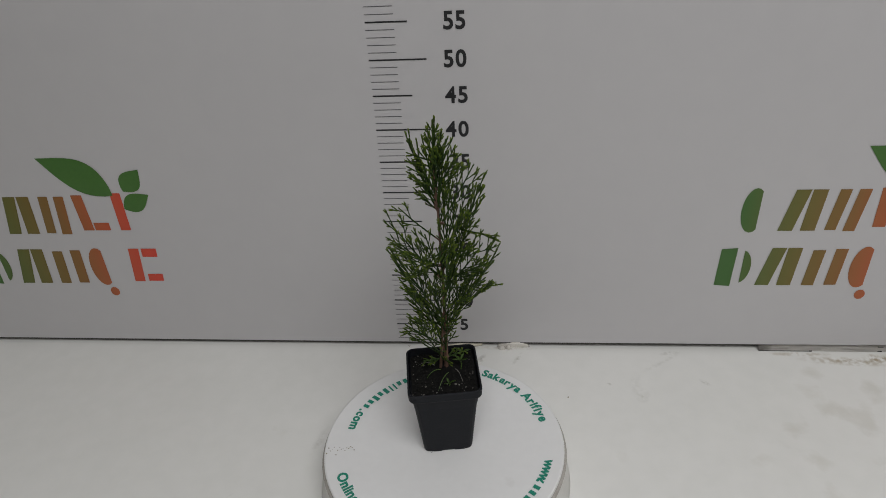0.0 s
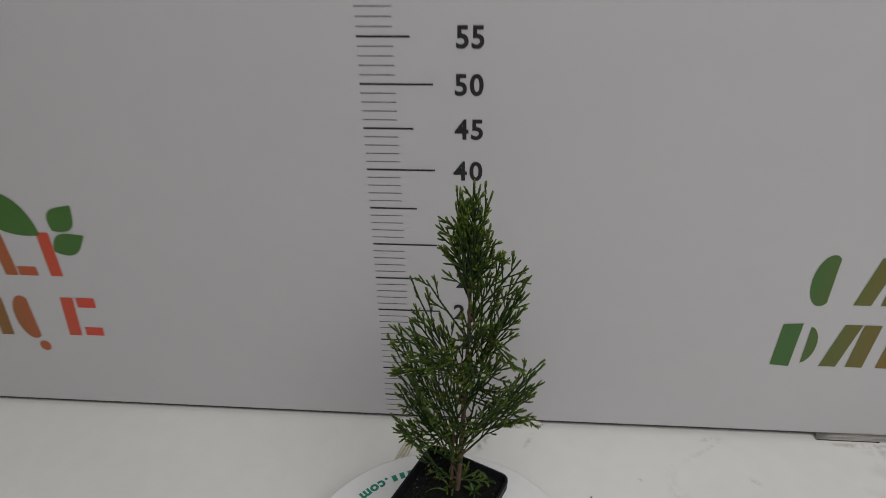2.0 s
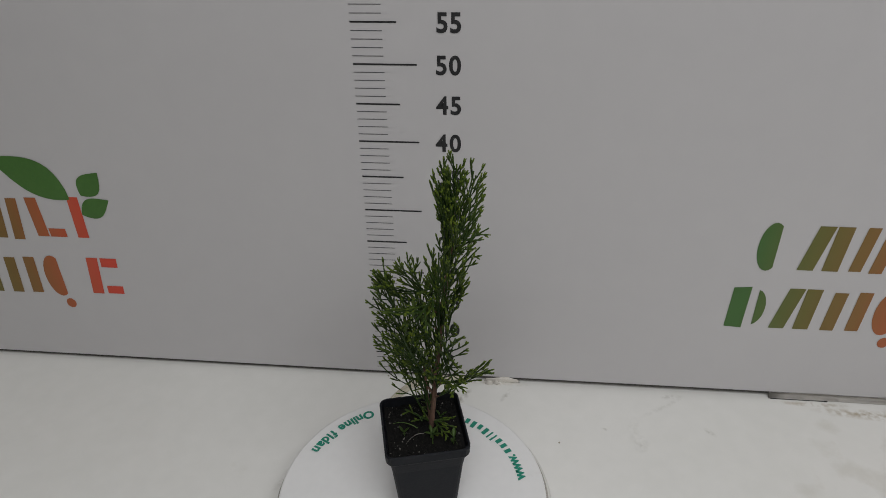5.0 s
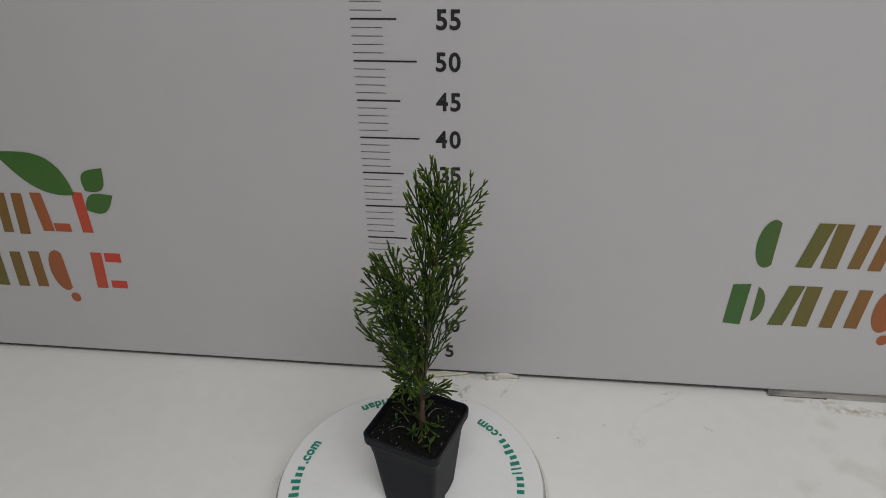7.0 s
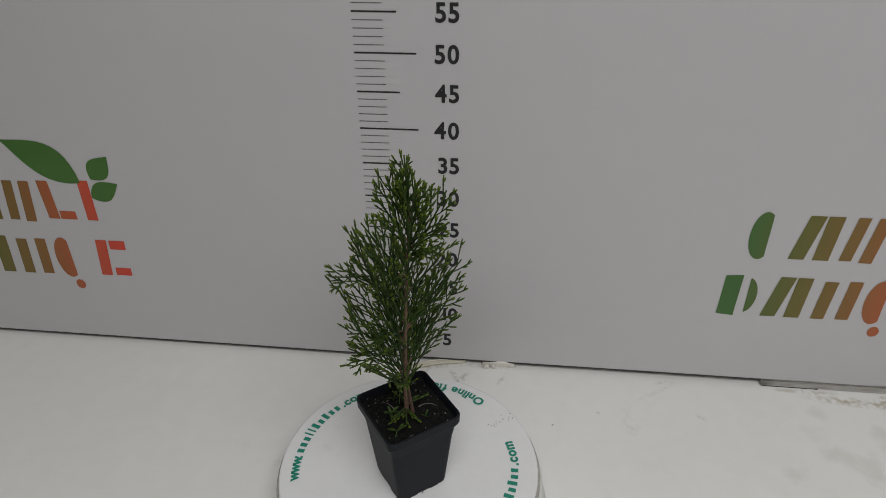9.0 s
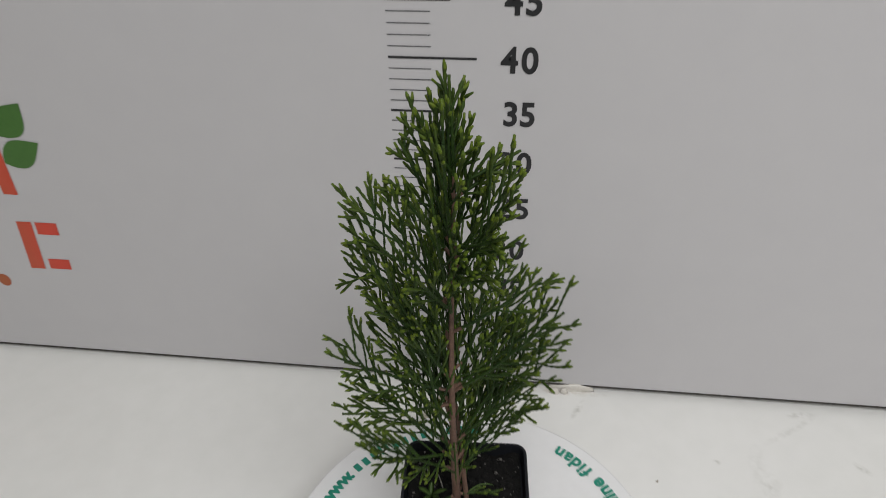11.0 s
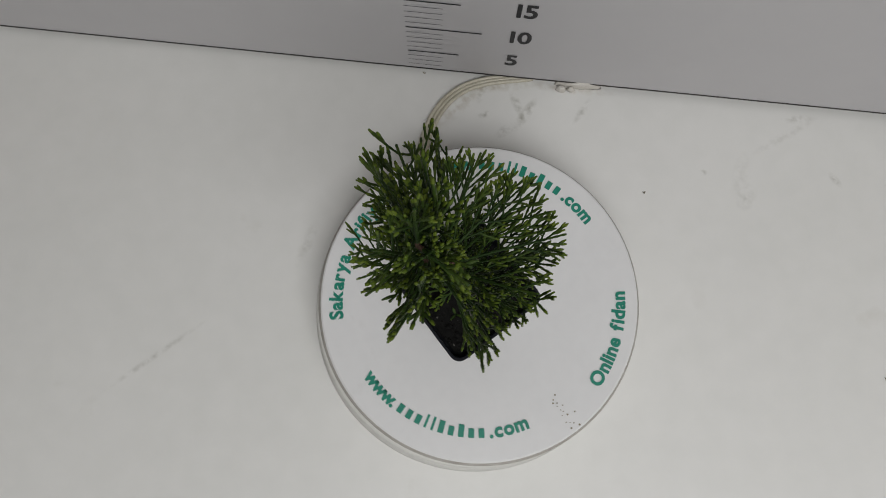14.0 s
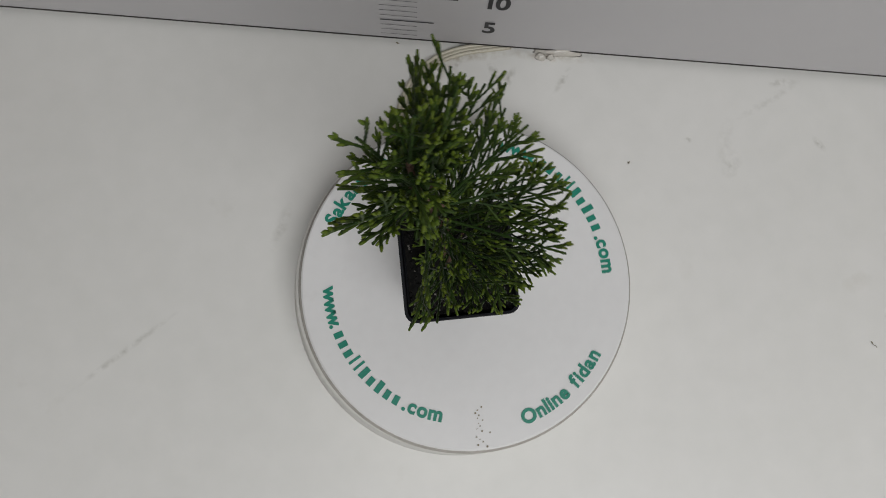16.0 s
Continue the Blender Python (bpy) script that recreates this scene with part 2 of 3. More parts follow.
# ---- the room that closes the place ----
TABLE_Z = 0.0029
# All out of view; off-white, but the west wall is dark to cut bounce light.
for nm, axis, val in (("floor", 2, -0.78), ("ceiling", 2, 2.3), ("wall_north", 1, 0.9), ("wall_south", 1, -3.2), ("wall_west", 0, -2.6), ("wall_east", 0, 2.6)):
    lo, hi = [-2.6, -3.2, -0.78], [2.6, 0.9, 2.3]
    lo[axis], hi[axis] = (val - 0.1, val) if val < 0 else (val, val + 0.1)
    w = part(nm, box(*lo, *hi), FLOOR if nm == "floor" else DIMMING_WALL if nm == "wall_west" else WALL, None)
    tagged(w, "plain grey screed floor" if nm == "floor" else "plain painted room surface, added out of view", nm.split("_")[0], kind="structure")

# ---- table ----
table = tagged(new("work_table"), "white laminate work table, stained and scuffed at the back", "table")
part("tabletop", box(-1.45, -1.0, TABLE_Z - 0.03, 1.55, 0.12, TABLE_Z, 0.002), TABLE, table)
for x in (-1.38, 1.48):
    for y in (-0.93, 0.05):
        part("leg", box(x - 0.03, y - 0.03, -0.78, x + 0.03, y + 0.03, TABLE_Z - 0.03, 0.003), SKIRT, table)

# ---- backdrop board with its printed height scale ----
BOARD_Z = 0.0088
board = tagged(new("backdrop_board"), "tall white laminate backdrop board printed with a centimetre scale", "backdrop board")
panel = box(-1.4, 0.0, BOARD_Z, 1.5, 0.012, 1.45, 0.0012)
bmesh.ops.subdivide_edges(panel, edges=[e for e in panel.edges if abs(e.verts[0].co.x - e.verts[1].co.x) > 1], cuts=29)
for v in panel.verts:
    if v.co.z < 0.1:
        v.co.z += 0.0030 * max(0.0, min(0.8, v.co.x / 0.62))
part("panel", panel, BOARD, board)
# Dark strip painted along the foot as the shadow line under the board.
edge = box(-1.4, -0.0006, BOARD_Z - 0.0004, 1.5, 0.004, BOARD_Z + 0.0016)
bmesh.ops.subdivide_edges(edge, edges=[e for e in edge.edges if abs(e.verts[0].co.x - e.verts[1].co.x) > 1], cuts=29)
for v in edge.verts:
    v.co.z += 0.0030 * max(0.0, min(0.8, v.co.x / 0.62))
part("gap_shade", edge, DARK_SEAM, board, "dark strip drawn as the shade of the gap under the board")
# Unseen backing, added so that no light comes through the gap.
part("gap_backing", box(-1.4, 0.0125, TABLE_Z, 1.5, 0.03, 0.08), DARK_SEAM, board, "added unseen backing that keeps the gap dark")
for cm in range(1, 101):
    z = cm / 100
    long = cm % 10 == 0
    five = cm % 5 == 0
    w, th = (0.0788, 0.0021) if long else (0.0560, 0.0021) if five else (0.0385, 0.0008)
    part("scale_tick", flat_shape([(0, z - th / 2), (w, z - th / 2), (w, z + th / 2), (0, z + th / 2)], 0), PRINT if five else THIN_PRINT, board)


def scale_number(text, xr, z, height):
    """Digits on the board, right edge at xr, centred on the height z."""
    bm = bmesh.new()
    size = height / 0.70
    x = 0.0
    verts = []
    for ch in text:
        vs, fs, x0, x1 = glyph(ch, 0.026)
        made = [bm.verts.new(((v[0] - x0) * size * 0.93 + x, -0.0006, (v[1] - 0.35) * size)) for v in vs]
        for f in fs:
            bm.faces.new([made[i] for i in f])
        verts += made
        x += (x1 - x0) * size * 0.93 + 0.0028
    shift = xr - (x - 0.0028)
    for v in verts:
        v.co += Vector((shift, 0, z))
    return part("scale_number", bm, PRINT, board)


for cm in range(5, 101, 5):
    scale_number(str(cm), 0.1325 if cm > 22 else (0.1305 if cm > 8 else 0.121), cm / 100, 0.0225)


def arc(cx, cz, rx, rz, a0, a1, n=14):
    return [(cx + rx * math.cos(radians(a0 + (a1 - a0) * i / n)), cz + rz * math.sin(radians(a0 + (a1 - a0) * i / n))) for i in range(n + 1)]


def leaf_outline(tip, end, bulge_up, bulge_down, n=12):
    """A pointed leaf from its tip to its round end."""
    t, e = Vector(tip), Vector(end)
    d = e - t
    s = Vector((-d.y, d.x))
    up = [t + d * u + s * bulge_up * math.sin(math.pi * u ** 1.25) ** 0.85 for u in (i / n for i in range(n + 1))]
    down = [t + d * u - s * bulge_down * math.sin(math.pi * u ** 1.25) ** 0.85 for u in (i / n for i in range(1, n))]
    return [tuple(p) for p in up + down[::-1]]


def printed_mark(x, z):
    """The coloured mark: two rows of plain slanted blocks with three leaves."""
    mark = new("printed_mark")
    mark.parent = board
    mark.location = (x, 0, z)
    tagged(mark, "printed mark of slanted green to red blocks with leaves")
    def bar(x0, x1, z0, z1, wide, lean):
        """A slanted bar between two heights."""
        return [(x0, z0), (x0 + wide, z0), (x1 + wide + lean, z1), (x1 + lean, z1)]

    rows = [
        arc(0.036, 0.132, 0.017, 0.037, 60, 300, 16),
        bar(0.076, 0.080, 0.098, 0.166, 0.021, 0.010), bar(0.108, 0.107, 0.098, 0.166, 0.021, 0.006),
        bar(0.142, 0.144, 0.099, 0.166, 0.016, 0.006), bar(0.168, 0.170, 0.097, 0.166, 0.017, 0.006),
        bar(0.208, 0.206, 0.104, 0.168, 0.018, 0.0), bar(0.228, 0.228, 0.104, 0.118, 0.026, 0.0),
        bar(0.271, 0.272, 0.104, 0.171, 0.017, 0.0),
        [(0.0, 0.0), (0.024, -0.002), (0.026, 0.068), (0.002, 0.066)], arc(0.034, 0.034, 0.016, 0.030, -80, 80, 12),
        bar(0.061, 0.066, 0.0, 0.068, 0.021, 0.010), bar(0.094, 0.093, 0.0, 0.068, 0.021, 0.006),
        bar(0.131, 0.132, 0.0, 0.064, 0.018, 0.004), bar(0.164, 0.164, 0.001, 0.066, 0.018, 0.004),
        arc(0.213, 0.033, 0.018, 0.037, 60, 300, 16),
        arc(0.222, -0.017, 0.008, 0.009, 0, 330, 10),
        bar(0.265, 0.268, 0.004, 0.069, 0.018, 0.003), bar(0.290, 0.291, 0.005, 0.019, 0.026, 0.0), bar(0.292, 0.293, 0.053, 0.069, 0.026, 0.0),
    ]
    for outline in rows:
        part("printed_block", flat_shape(outline, 0), LOGO, mark)
    for tip, end, up, down in (((0.171, 0.232), (0.277, 0.167), 0.27, 0.17), ((0.331, 0.211), (0.296, 0.174), 0.33, 0.33), ((0.336, 0.168), (0.289, 0.143), 0.3, 0.3)):
        part("printed_leaf", flat_shape(leaf_outline(tip, end, up, down), 0, 0.0009), LEAF_PRINT, mark)
    return mark


for mx in (-0.7070, 0.5095):
    for mz in (0.1325, 0.640, 1.148):
        printed_mark(mx, mz)

# ---- table clutter: cable, glue, tape, dirt ----
cable = tagged(new("power_cable"), "off-white twin cable curving from turntable to under the board", "cable")
CABLE_X = (0.023, 0.0255, 0.031, 0.042, 0.058, 0.079, 0.103, 0.128, 0.150)
CABLE_Y = (-0.135, -0.098, -0.067, -0.042, -0.023, -0.0105, -0.0035, 0.001, 0.006)


def cable_point(u, off):
    """A point of the cable's course on the table, off metres to its outer side."""
    knots = np.linspace(0, 1, len(CABLE_X))
    here, ahead = [np.array([sum(np.interp(v + w, knots, line) for w in (-0.06, -0.03, 0.0, 0.03, 0.06)) / 5 for line in (CABLE_X, CABLE_Y)]) for v in (u, u + 0.02)]
    d = (ahead - here) / (np.linalg.norm(ahead - here) + 1e-9)
    return here[0] - d[1] * off, here[1] + d[0] * off


for off in (-0.0048, 0.0, 0.0048):
    part("wire", tube([(*cable_point(i / 30, off * (1.0 - 0.35 * i / 30)), TABLE_Z + 0.0025 + (0.0004 if off else 0.0)) for i in range(30)], 0.0024), WIRE, cable, smooth=True)


def blob(name, x, y, sx, sy, sz, mat, label, seed):
    rng = random.Random(seed)
    bm = bmesh.new()
    bmesh.ops.create_icosphere(bm, subdivisions=3, radius=1)
    for v in bm.verts:
        k = 1 + 0.25 * noise.noise(v.co * 1.7 + Vector((seed, 0, 0))) + rng.uniform(-0.02, 0.02)
        v.co = Vector((v.co.x * sx * k, v.co.y * sy * k, max(0.0, v.co.z) * sz * k))
    ob = part(name, bm, mat, None, smooth=True)
    ob.location = (x, y, TABLE_Z)
    return tagged(ob, label, name.replace("_", " "))


blob("glue_blob", 0.196, -0.0004, 0.030, 0.0036, 0.0088, GLUE, "clear yellowish hot glue blob at the board's foot", 3)
blob("glue_bead", 0.178, -0.0065, 0.006, 0.004, 0.0062, GLUE, "small shiny bead of hot glue on the table", 5)
blob("glue_bead", 0.189, -0.0060, 0.0045, 0.003, 0.0068, GLUE, "small shiny bead of hot glue on the table", 8)


def tape_strip(x0, x1, depth, seed):
    rng = random.Random(seed)
    bm = bmesh.new()
    n = 24
    prev = None
    for i in range(n + 1):
        x = x0 + (x1 - x0) * i / n
        front = -depth + rng.uniform(-0.0004, 0.0004)
        ring = [bm.verts.new(p) for p in ((x, front, TABLE_Z + 0.0006), (x, -0.004, TABLE_Z + 0.0012), (x, -0.0016, TABLE_Z + 0.0045), (x, -0.0012, TABLE_Z + 0.011 + rng.uniform(-0.001, 0.001)))]
        if prev:
            for a in range(3):
                bm.faces.new((prev[a], ring[a], ring[a + 1], prev[a + 1]))
        prev = ring
    bmesh.ops.solidify(bm, geom=bm.faces[:], thickness=0.0003)
    return tagged(part("tape_strip", bm, TAPE, None, smooth=True), "cream masking tape sealing the board's foot to the table", "tape")


strip = tape_strip(0.600, 1.2, 0.0045, 4)
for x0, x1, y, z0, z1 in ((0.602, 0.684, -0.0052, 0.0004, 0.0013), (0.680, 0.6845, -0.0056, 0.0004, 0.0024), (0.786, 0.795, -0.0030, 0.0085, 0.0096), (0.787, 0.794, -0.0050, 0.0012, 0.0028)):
    part("dark_mark", box(x0, y - 0.0004, TABLE_Z + z0, x1, y + 0.0008, TABLE_Z + z1, 0.0003, 1), DARK_SEAM, strip, "thin dark mark in the seam")


def stain(x, y, length, width, turn, seed, mat=RUST):
    """A smear of dirt: small flakes that lie on the table."""
    rng = random.Random(seed)
    bm = bmesh.new()
    for _ in range(int(8 + length * 700)):
        px, py = rng.gauss(0, length / 3), rng.gauss(0, width / 3)
        r = rng.uniform(0.0003, 0.0010)
        c = [bm.verts.new((px + r * rng.uniform(0.5, 1.8) * math.cos(a), py + r * rng.uniform(0.4, 1) * math.sin(a), 0.0004)) for a in (k * 1.2566 for k in range(5))]
        bm.faces.new(c)
    ob = part("dirt_smear", bm, mat, None)
    ob.matrix_world = pose(x, y, TABLE_Z, 0, 0, turn)
    return tagged(ob, "dry brown dirt smear on the white tabletop", "dirt", kind="stuff")


stain(0.017, -0.003, 0.002, 0.002, 0, 6)
stain(0.2805, -0.121, 0.0025, 0.002, 60, 8)
stain(0.5506, -0.302, 0.006, 0.002, -40, 10)


# ---- turntable ----
AXIS_X, AXIS_Y, TOP = 0.1005, -0.2728, 0.0717
turntable = tagged(new("display_turntable"), "round white plastic turntable with green lettering, standing on the table", "turntable")
turntable.location = (AXIS_X, AXIS_Y, TABLE_Z)
H = TOP - TABLE_Z
part("base", lathe([(0.0, 0.0), (0.1685, 0.0), (0.1700, 0.002), (0.1665, 0.014), (0.1620, 0.036), (0.1600, H - 0.0140), (0.1580, H - 0.0134), (0.0, H - 0.0134)]), SKIRT, turntable, "flared off-white skirt", smooth=True)
OFF = (0.0014, -0.0050)
disc = part("turning_disc", lathe([(0.0, H - 0.0078), (0.1560, H - 0.0078), (0.1574, H - 0.0070), (0.1580, H - 0.003), (0.1574, H - 0.0008), (0.1558, H), (0.0, H)]), DISC, turntable, "glossy white turning disc")
for v in disc.data.vertices:
    v.co.x += OFF[0]
    v.co.y += OFF[1]
trim = part("edge_trim", lathe([(0.150, H - 0.0082), (0.1600, H - 0.0082), (0.1612, H - 0.0092), (0.1606, H - 0.0130), (0.150, H - 0.0131)]), TRIM, disc, "grey ring in the gap round the disc", smooth=True)
trim.location = (OFF[0], OFF[1], 0)
RING_R = 0.1400


def ring_place(bm, shapes, angle, inward, ring):
    """Lays flat shapes, given round a letter's middle, on the ring at an angle."""
    a = radians(angle)
    out = Vector((math.cos(a), math.sin(a), 0))
    up = -out if inward else out
    right = Vector((up.y, -up.x, 0))
    mid = Vector((ring[0], ring[1], H + 0.0006)) + out * ring[2]
    for vs, fs in shapes:
        made = [bm.verts.new(mid + right * x + up * y) for x, y in vs]
        for f in fs:
            bm.faces.new([made[i] for i in f])


def ring_word(text, a0, a1, inward, ring):
    """Green words along the ring from the angle a0 to a1."""
    bm = bmesh.new()
    size = 0.0182
    widths = [0.30 * size if ch == " " else (glyph(ch, 0.040)[3] - glyph(ch, 0.040)[2]) * size for ch in text]
    turn = 1 if inward else -1
    span = radians((a1 - a0) * turn) * RING_R
    gap = (span - sum(widths)) / (len(text) - 1)
    at = 0.0
    for ch, w in zip(text, widths):
        if ch != " ":
            vs, fs, x0, x1 = glyph(ch, 0.040)
            ring_place(bm, [([((v[0] - (x0 + x1) / 2) * size, (v[1] - 0.30) * size) for v in vs], fs)], a0 + turn * math.degrees((at + w / 2) / RING_R), inward, ring)
        at += w + gap
    return part("ring_lettering", bm, GREEN_PRINT, disc, "green printed words")


def ring_bars(pattern, a0, a1, inward, ring):
    """A row of plain green bars: w wide, x middle, t tall, d dot."""
    sizes = {"w": (0.0092, 0.0, 0.0088), "x": (0.0056, 0.0, 0.0088), "t": (0.0024, 0.0, 0.0128), "T": (0.0056, 0.0, 0.0118), "d": (0.0024, 0.0, 0.0024), "m": (0.0092, 0.0, 0.0088)}
    turn = 1 if inward else -1
    span = radians((a1 - a0) * turn) * RING_R
    gap = (span - sum(sizes[c][0] for c in pattern)) / (len(pattern) - 1)
    at = 0.0
    for c in pattern:
        w, lo, hi = sizes[c]
        bm = bmesh.new()
        b = -0.0050
        ring_place(bm, [([(-w / 2, b), (w / 2, b), (w / 2, b + hi), (-w / 2, b + hi)], [(0, 1, 2, 3)])], a0 + turn * math.degrees((at + w / 2) / RING_R), inward, ring)
        part("ring_bar", bm, GREEN_PRINT, disc)
        at += w + gap


ring_word("Online fidan", 204.2, 244.2, True, (0.0015, -0.005, 0.1390))
ring_word("Sakarya Arifiye", 69.8, 15.0, False, (0.002, -0.001, 0.1375))
for a0, a1, inward, ring in ((95.0, 174.2, True, (0.0, 0.0, 0.1255)), (-12.4, -83.4, False, (0.0, 0.0, 0.1425))):
    # the web address: its middle, a trade name, is a row of plain bars
    at = lambda u: a0 + (a1 - a0) * u
    ring_word("www.", at(0.0), at(0.225), inward, ring)
    ring_bars("xxxttTxTxx", at(0.255), at(0.755), inward, ring)
    ring_word(".com", at(0.785), at(1.0), inward, ring)
rng = random.Random(21)
for k in range(16):
    u = k / 15
    r = 0.118 + 0.036 * u
    a = radians(189.2 + rng.uniform(-1.2, 1.2) + (3.2 if k % 5 == 0 else 0))
    bm = bmesh.new()
    s = rng.uniform(0.0005, 0.0011)
    bmesh.ops.create_circle(bm, cap_ends=True, radius=s, segments=6, matrix=Matrix.Translation((r * math.cos(a), r * math.sin(a), H + 0.0005)))
    part("dirt_speck", bm, RUST, disc)

# ---- the potted sapling: it stands off the axis and turns with the disc ----
sapling = tagged(new("potted_sapling"), "young conifer sapling in a square black plastic pot on the turntable", "potted plant")
sapling.location = (AXIS_X, AXIS_Y, TOP)
POT_X, POT_Y, POT_TURN, POT_H, POT_TOP, POT_FOOT = 0.0045, 0.0111, 8.7, 0.1122, 0.0450, 0.0312


def square_ring(half, z, corner, n=5):
    """A square with rounded corners."""
    pts = []
    for k, (sx, sy) in enumerate(((1, 1), (-1, 1), (-1, -1), (1, -1))):
        for i in range(n):
            a = radians(90 * k + 90 * i / (n - 1))
            pts.append(Vector((sx * (half - corner) + corner * math.cos(a), sy * (half - corner) + corner * math.sin(a), z)))
    return pts


def loft(rings, close_last=True):
    bm = bmesh.new()
    made = [[bm.verts.new(p) for p in r] for r in rings]
    for a, b in zip(made, made[1:]):
        for i in range(len(a)):
            j = (i + 1) % len(a)
            bm.faces.new((a[i], a[j], b[j], b[i]))
    if close_last:
        bm.faces.new(made[-1])
    bmesh.ops.recalc_face_normals(bm, faces=bm.faces[:])
    return bm


f, t, h = POT_FOOT, POT_TOP, POT_H
pot = part("pot", loft([square_ring(0.004, 0.003, 0.003), square_ring(f - 0.008, 0.003, 0.006), square_ring(f - 0.005, 0.0, 0.006), square_ring(f, 0.0012, 0.007), square_ring(f + 0.0006, 0.004, 0.007),
    square_ring(t - 0.0045, h - 0.013, 0.008), square_ring(t - 0.0006, h - 0.0125, 0.009), square_ring(t, h - 0.0110, 0.009), square_ring(t + 0.0004, h - 0.001, 0.009), square_ring(t - 0.0004, h, 0.009),
    square_ring(t - 0.0018, h - 0.0004, 0.008), square_ring(t - 0.0030, h - 0.012, 0.008), square_ring(t - 0.0060, h - 0.03, 0.007)]), POT, sapling, "square black plastic pot", smooth=False)
pot.matrix_local = pose(POT_X, POT_Y, 0, 0, 0, POT_TURN)
for k in range(4):
    for sx in (-0.014, 0.014):
        foot = part("pot_foot", box(sx - 0.006, -f - 0.0005, 0.0, sx + 0.006, -f + 0.006, 0.005, 0.001), POT, pot)
        foot.matrix_local = pose(0, 0, 0, 0, 0, 90 * k)
bm = bmesh.new()
bmesh.ops.create_grid(bm, x_segments=40, y_segments=40, size=t - 0.0046)
for v in bm.verts:
    v.co.z = h - 0.008 + 0.0045 * noise.noise(v.co * 60) + 0.0022 * noise.noise(v.co * 190) + 0.006 * math.exp(-((v.co.x - 0.005) ** 2 + (v.co.y - 0.014) ** 2) / 0.0003)
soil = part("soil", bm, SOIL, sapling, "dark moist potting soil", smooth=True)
soil.matrix_local = pose(POT_X, POT_Y, 0, 0, 0, POT_TURN)
rng = random.Random(5)
for name, mat, count, lo, hi in (("soil_grit", GRIT, 90, 0.0006, 0.0019), ("soil_crumb", CRUMB, 520, 0.0010, 0.0036)):
    bm = bmesh.new()
    for _ in range(count):
        x, y = rng.uniform(-t + 0.006, t - 0.006), rng.uniform(-t + 0.006, t - 0.006)
        q = Vector((x, y, 0))
        z = h - 0.008 + 0.0045 * noise.noise(q * 60) + 0.0022 * noise.noise(q * 190)
        r = rng.uniform(lo, hi)
        bmesh.ops.create_icosphere(bm, subdivisions=1, radius=r, matrix=Matrix.LocRotScale((x, y, z), Euler((rng.random() * 6, rng.random() * 6, 0)), (1, rng.uniform(0.5, 1), rng.uniform(0.4, 0.8))))
    ob = part(name, bm, mat, soil)
    tagged(ob, kind="stuff")

SOIL_Z = h - 0.006


def weed(x, y, tall, leaves, size, seed):
    """A small broad-leaved weed seedling in the soil."""
    rng = random.Random(seed)
    w = new("weed")
    w.parent = sapling
    w.location = (x, y, SOIL_Z - 0.002)
    tagged(w, "tiny bright green weed seedling in the soil")
    part("weed_stem", tube([(0, 0, 0), (0.001, 0, tall * 0.5), (0.0, 0.001, tall)], 0.0006, 5), WEED, w)
    for k in range(leaves):
        bm = bmesh.new()
        a = 2 * math.pi * k / leaves + rng.uniform(-0.3, 0.3)
        le, wi = size * rng.uniform(0.8, 1.15), size * 0.20
        left, right, mid = [], [], []
        for i in range(7):
            u = i / 6
            half = wi * math.sin(math.pi * min(1, 0.06 + u * 0.94)) ** 0.8
            zz = tall + le * (0.30 * u - 0.28 * u * u) + 0.004 * u
            mid.append(bm.verts.new((le * u, 0, zz - 0.0006)))
            left.append(bm.verts.new((le * u, half, zz)))
            right.append(bm.verts.new((le * u, -half, zz)))
        for i in range(6):
            bm.faces.new((mid[i], mid[i + 1], left[i + 1], left[i]))
            bm.faces.new((right[i], right[i + 1], mid[i + 1], mid[i]))
        bmesh.ops.solidify(bm, geom=bm.faces[:], thickness=0.0003)
        leaf = part("weed_leaf", bm, WEED, w, smooth=True)
        leaf.rotation_euler = (0, 0, a)


weed(0.0266, 0.0216, 0.014, 5, 0.010, 3)
weed(0.028, 0.044, 0.010, 2, 0.013, 4)
weed(0.014, -0.010, 0.004, 3, 0.008, 6)
weed(-0.010, 0.030, 0.004, 3, 0.007, 9)

# root wisps that poke out of the drain holes
rng = random.Random(77)
for sx, sy, turn in ((-0.020, -0.031, 0), (0.012, -0.031, 0), (0.024, -0.031, 0), (-0.010, -0.031, 90), (0.020, -0.031, 90), (0.0, -0.031, 180), (-0.016, -0.031, 270), (0.014, -0.031, 270)):
    q = [Vector((sx, sy + 0.002, 0.0035))]
    for k in range(5):
        q.append(q[-1] + Vector((rng.uniform(-0.0022, 0.0022), -rng.uniform(0.0002, 0.0014), -0.0006 if q[-1].z > 0.0016 else rng.uniform(-0.0004, 0.0006))))
    w = part("root_wisp", tube([tuple(p) for p in q], 0.00035, 4), CRUMB, pot)
    w.matrix_local = pose(0, 0, 0, 0, 0, turn)

# dry blades and sprigs round the foot of the stem
for k, (x, y, a, le) in enumerate(((0.012, 0.005, 250, 0.030), (0.020, 0.012, 300, 0.022), (0.002, 0.010, 215, 0.020), (-0.006, 0.018, 170, 0.022), (0.018, 0.036, 40, 0.018))):
    d = Vector((math.cos(radians(a)), math.sin(radians(a)), 0))
    base = Vector((x, y, SOIL_Z + 0.006))
    part("dry_blade", tube([tuple(base + d * le * u + Vector((0, 0, 0.010 * u * (1 - u) * 2 - 0.004 * u))) for u in (i / 7 for i in range(8))], [0.0006 - 0.0004 * i / 7 for i in range(8)], 5), GRIT if k % 2 else WEED, sapling, "thin dry blade")

# ---- the conifer ----

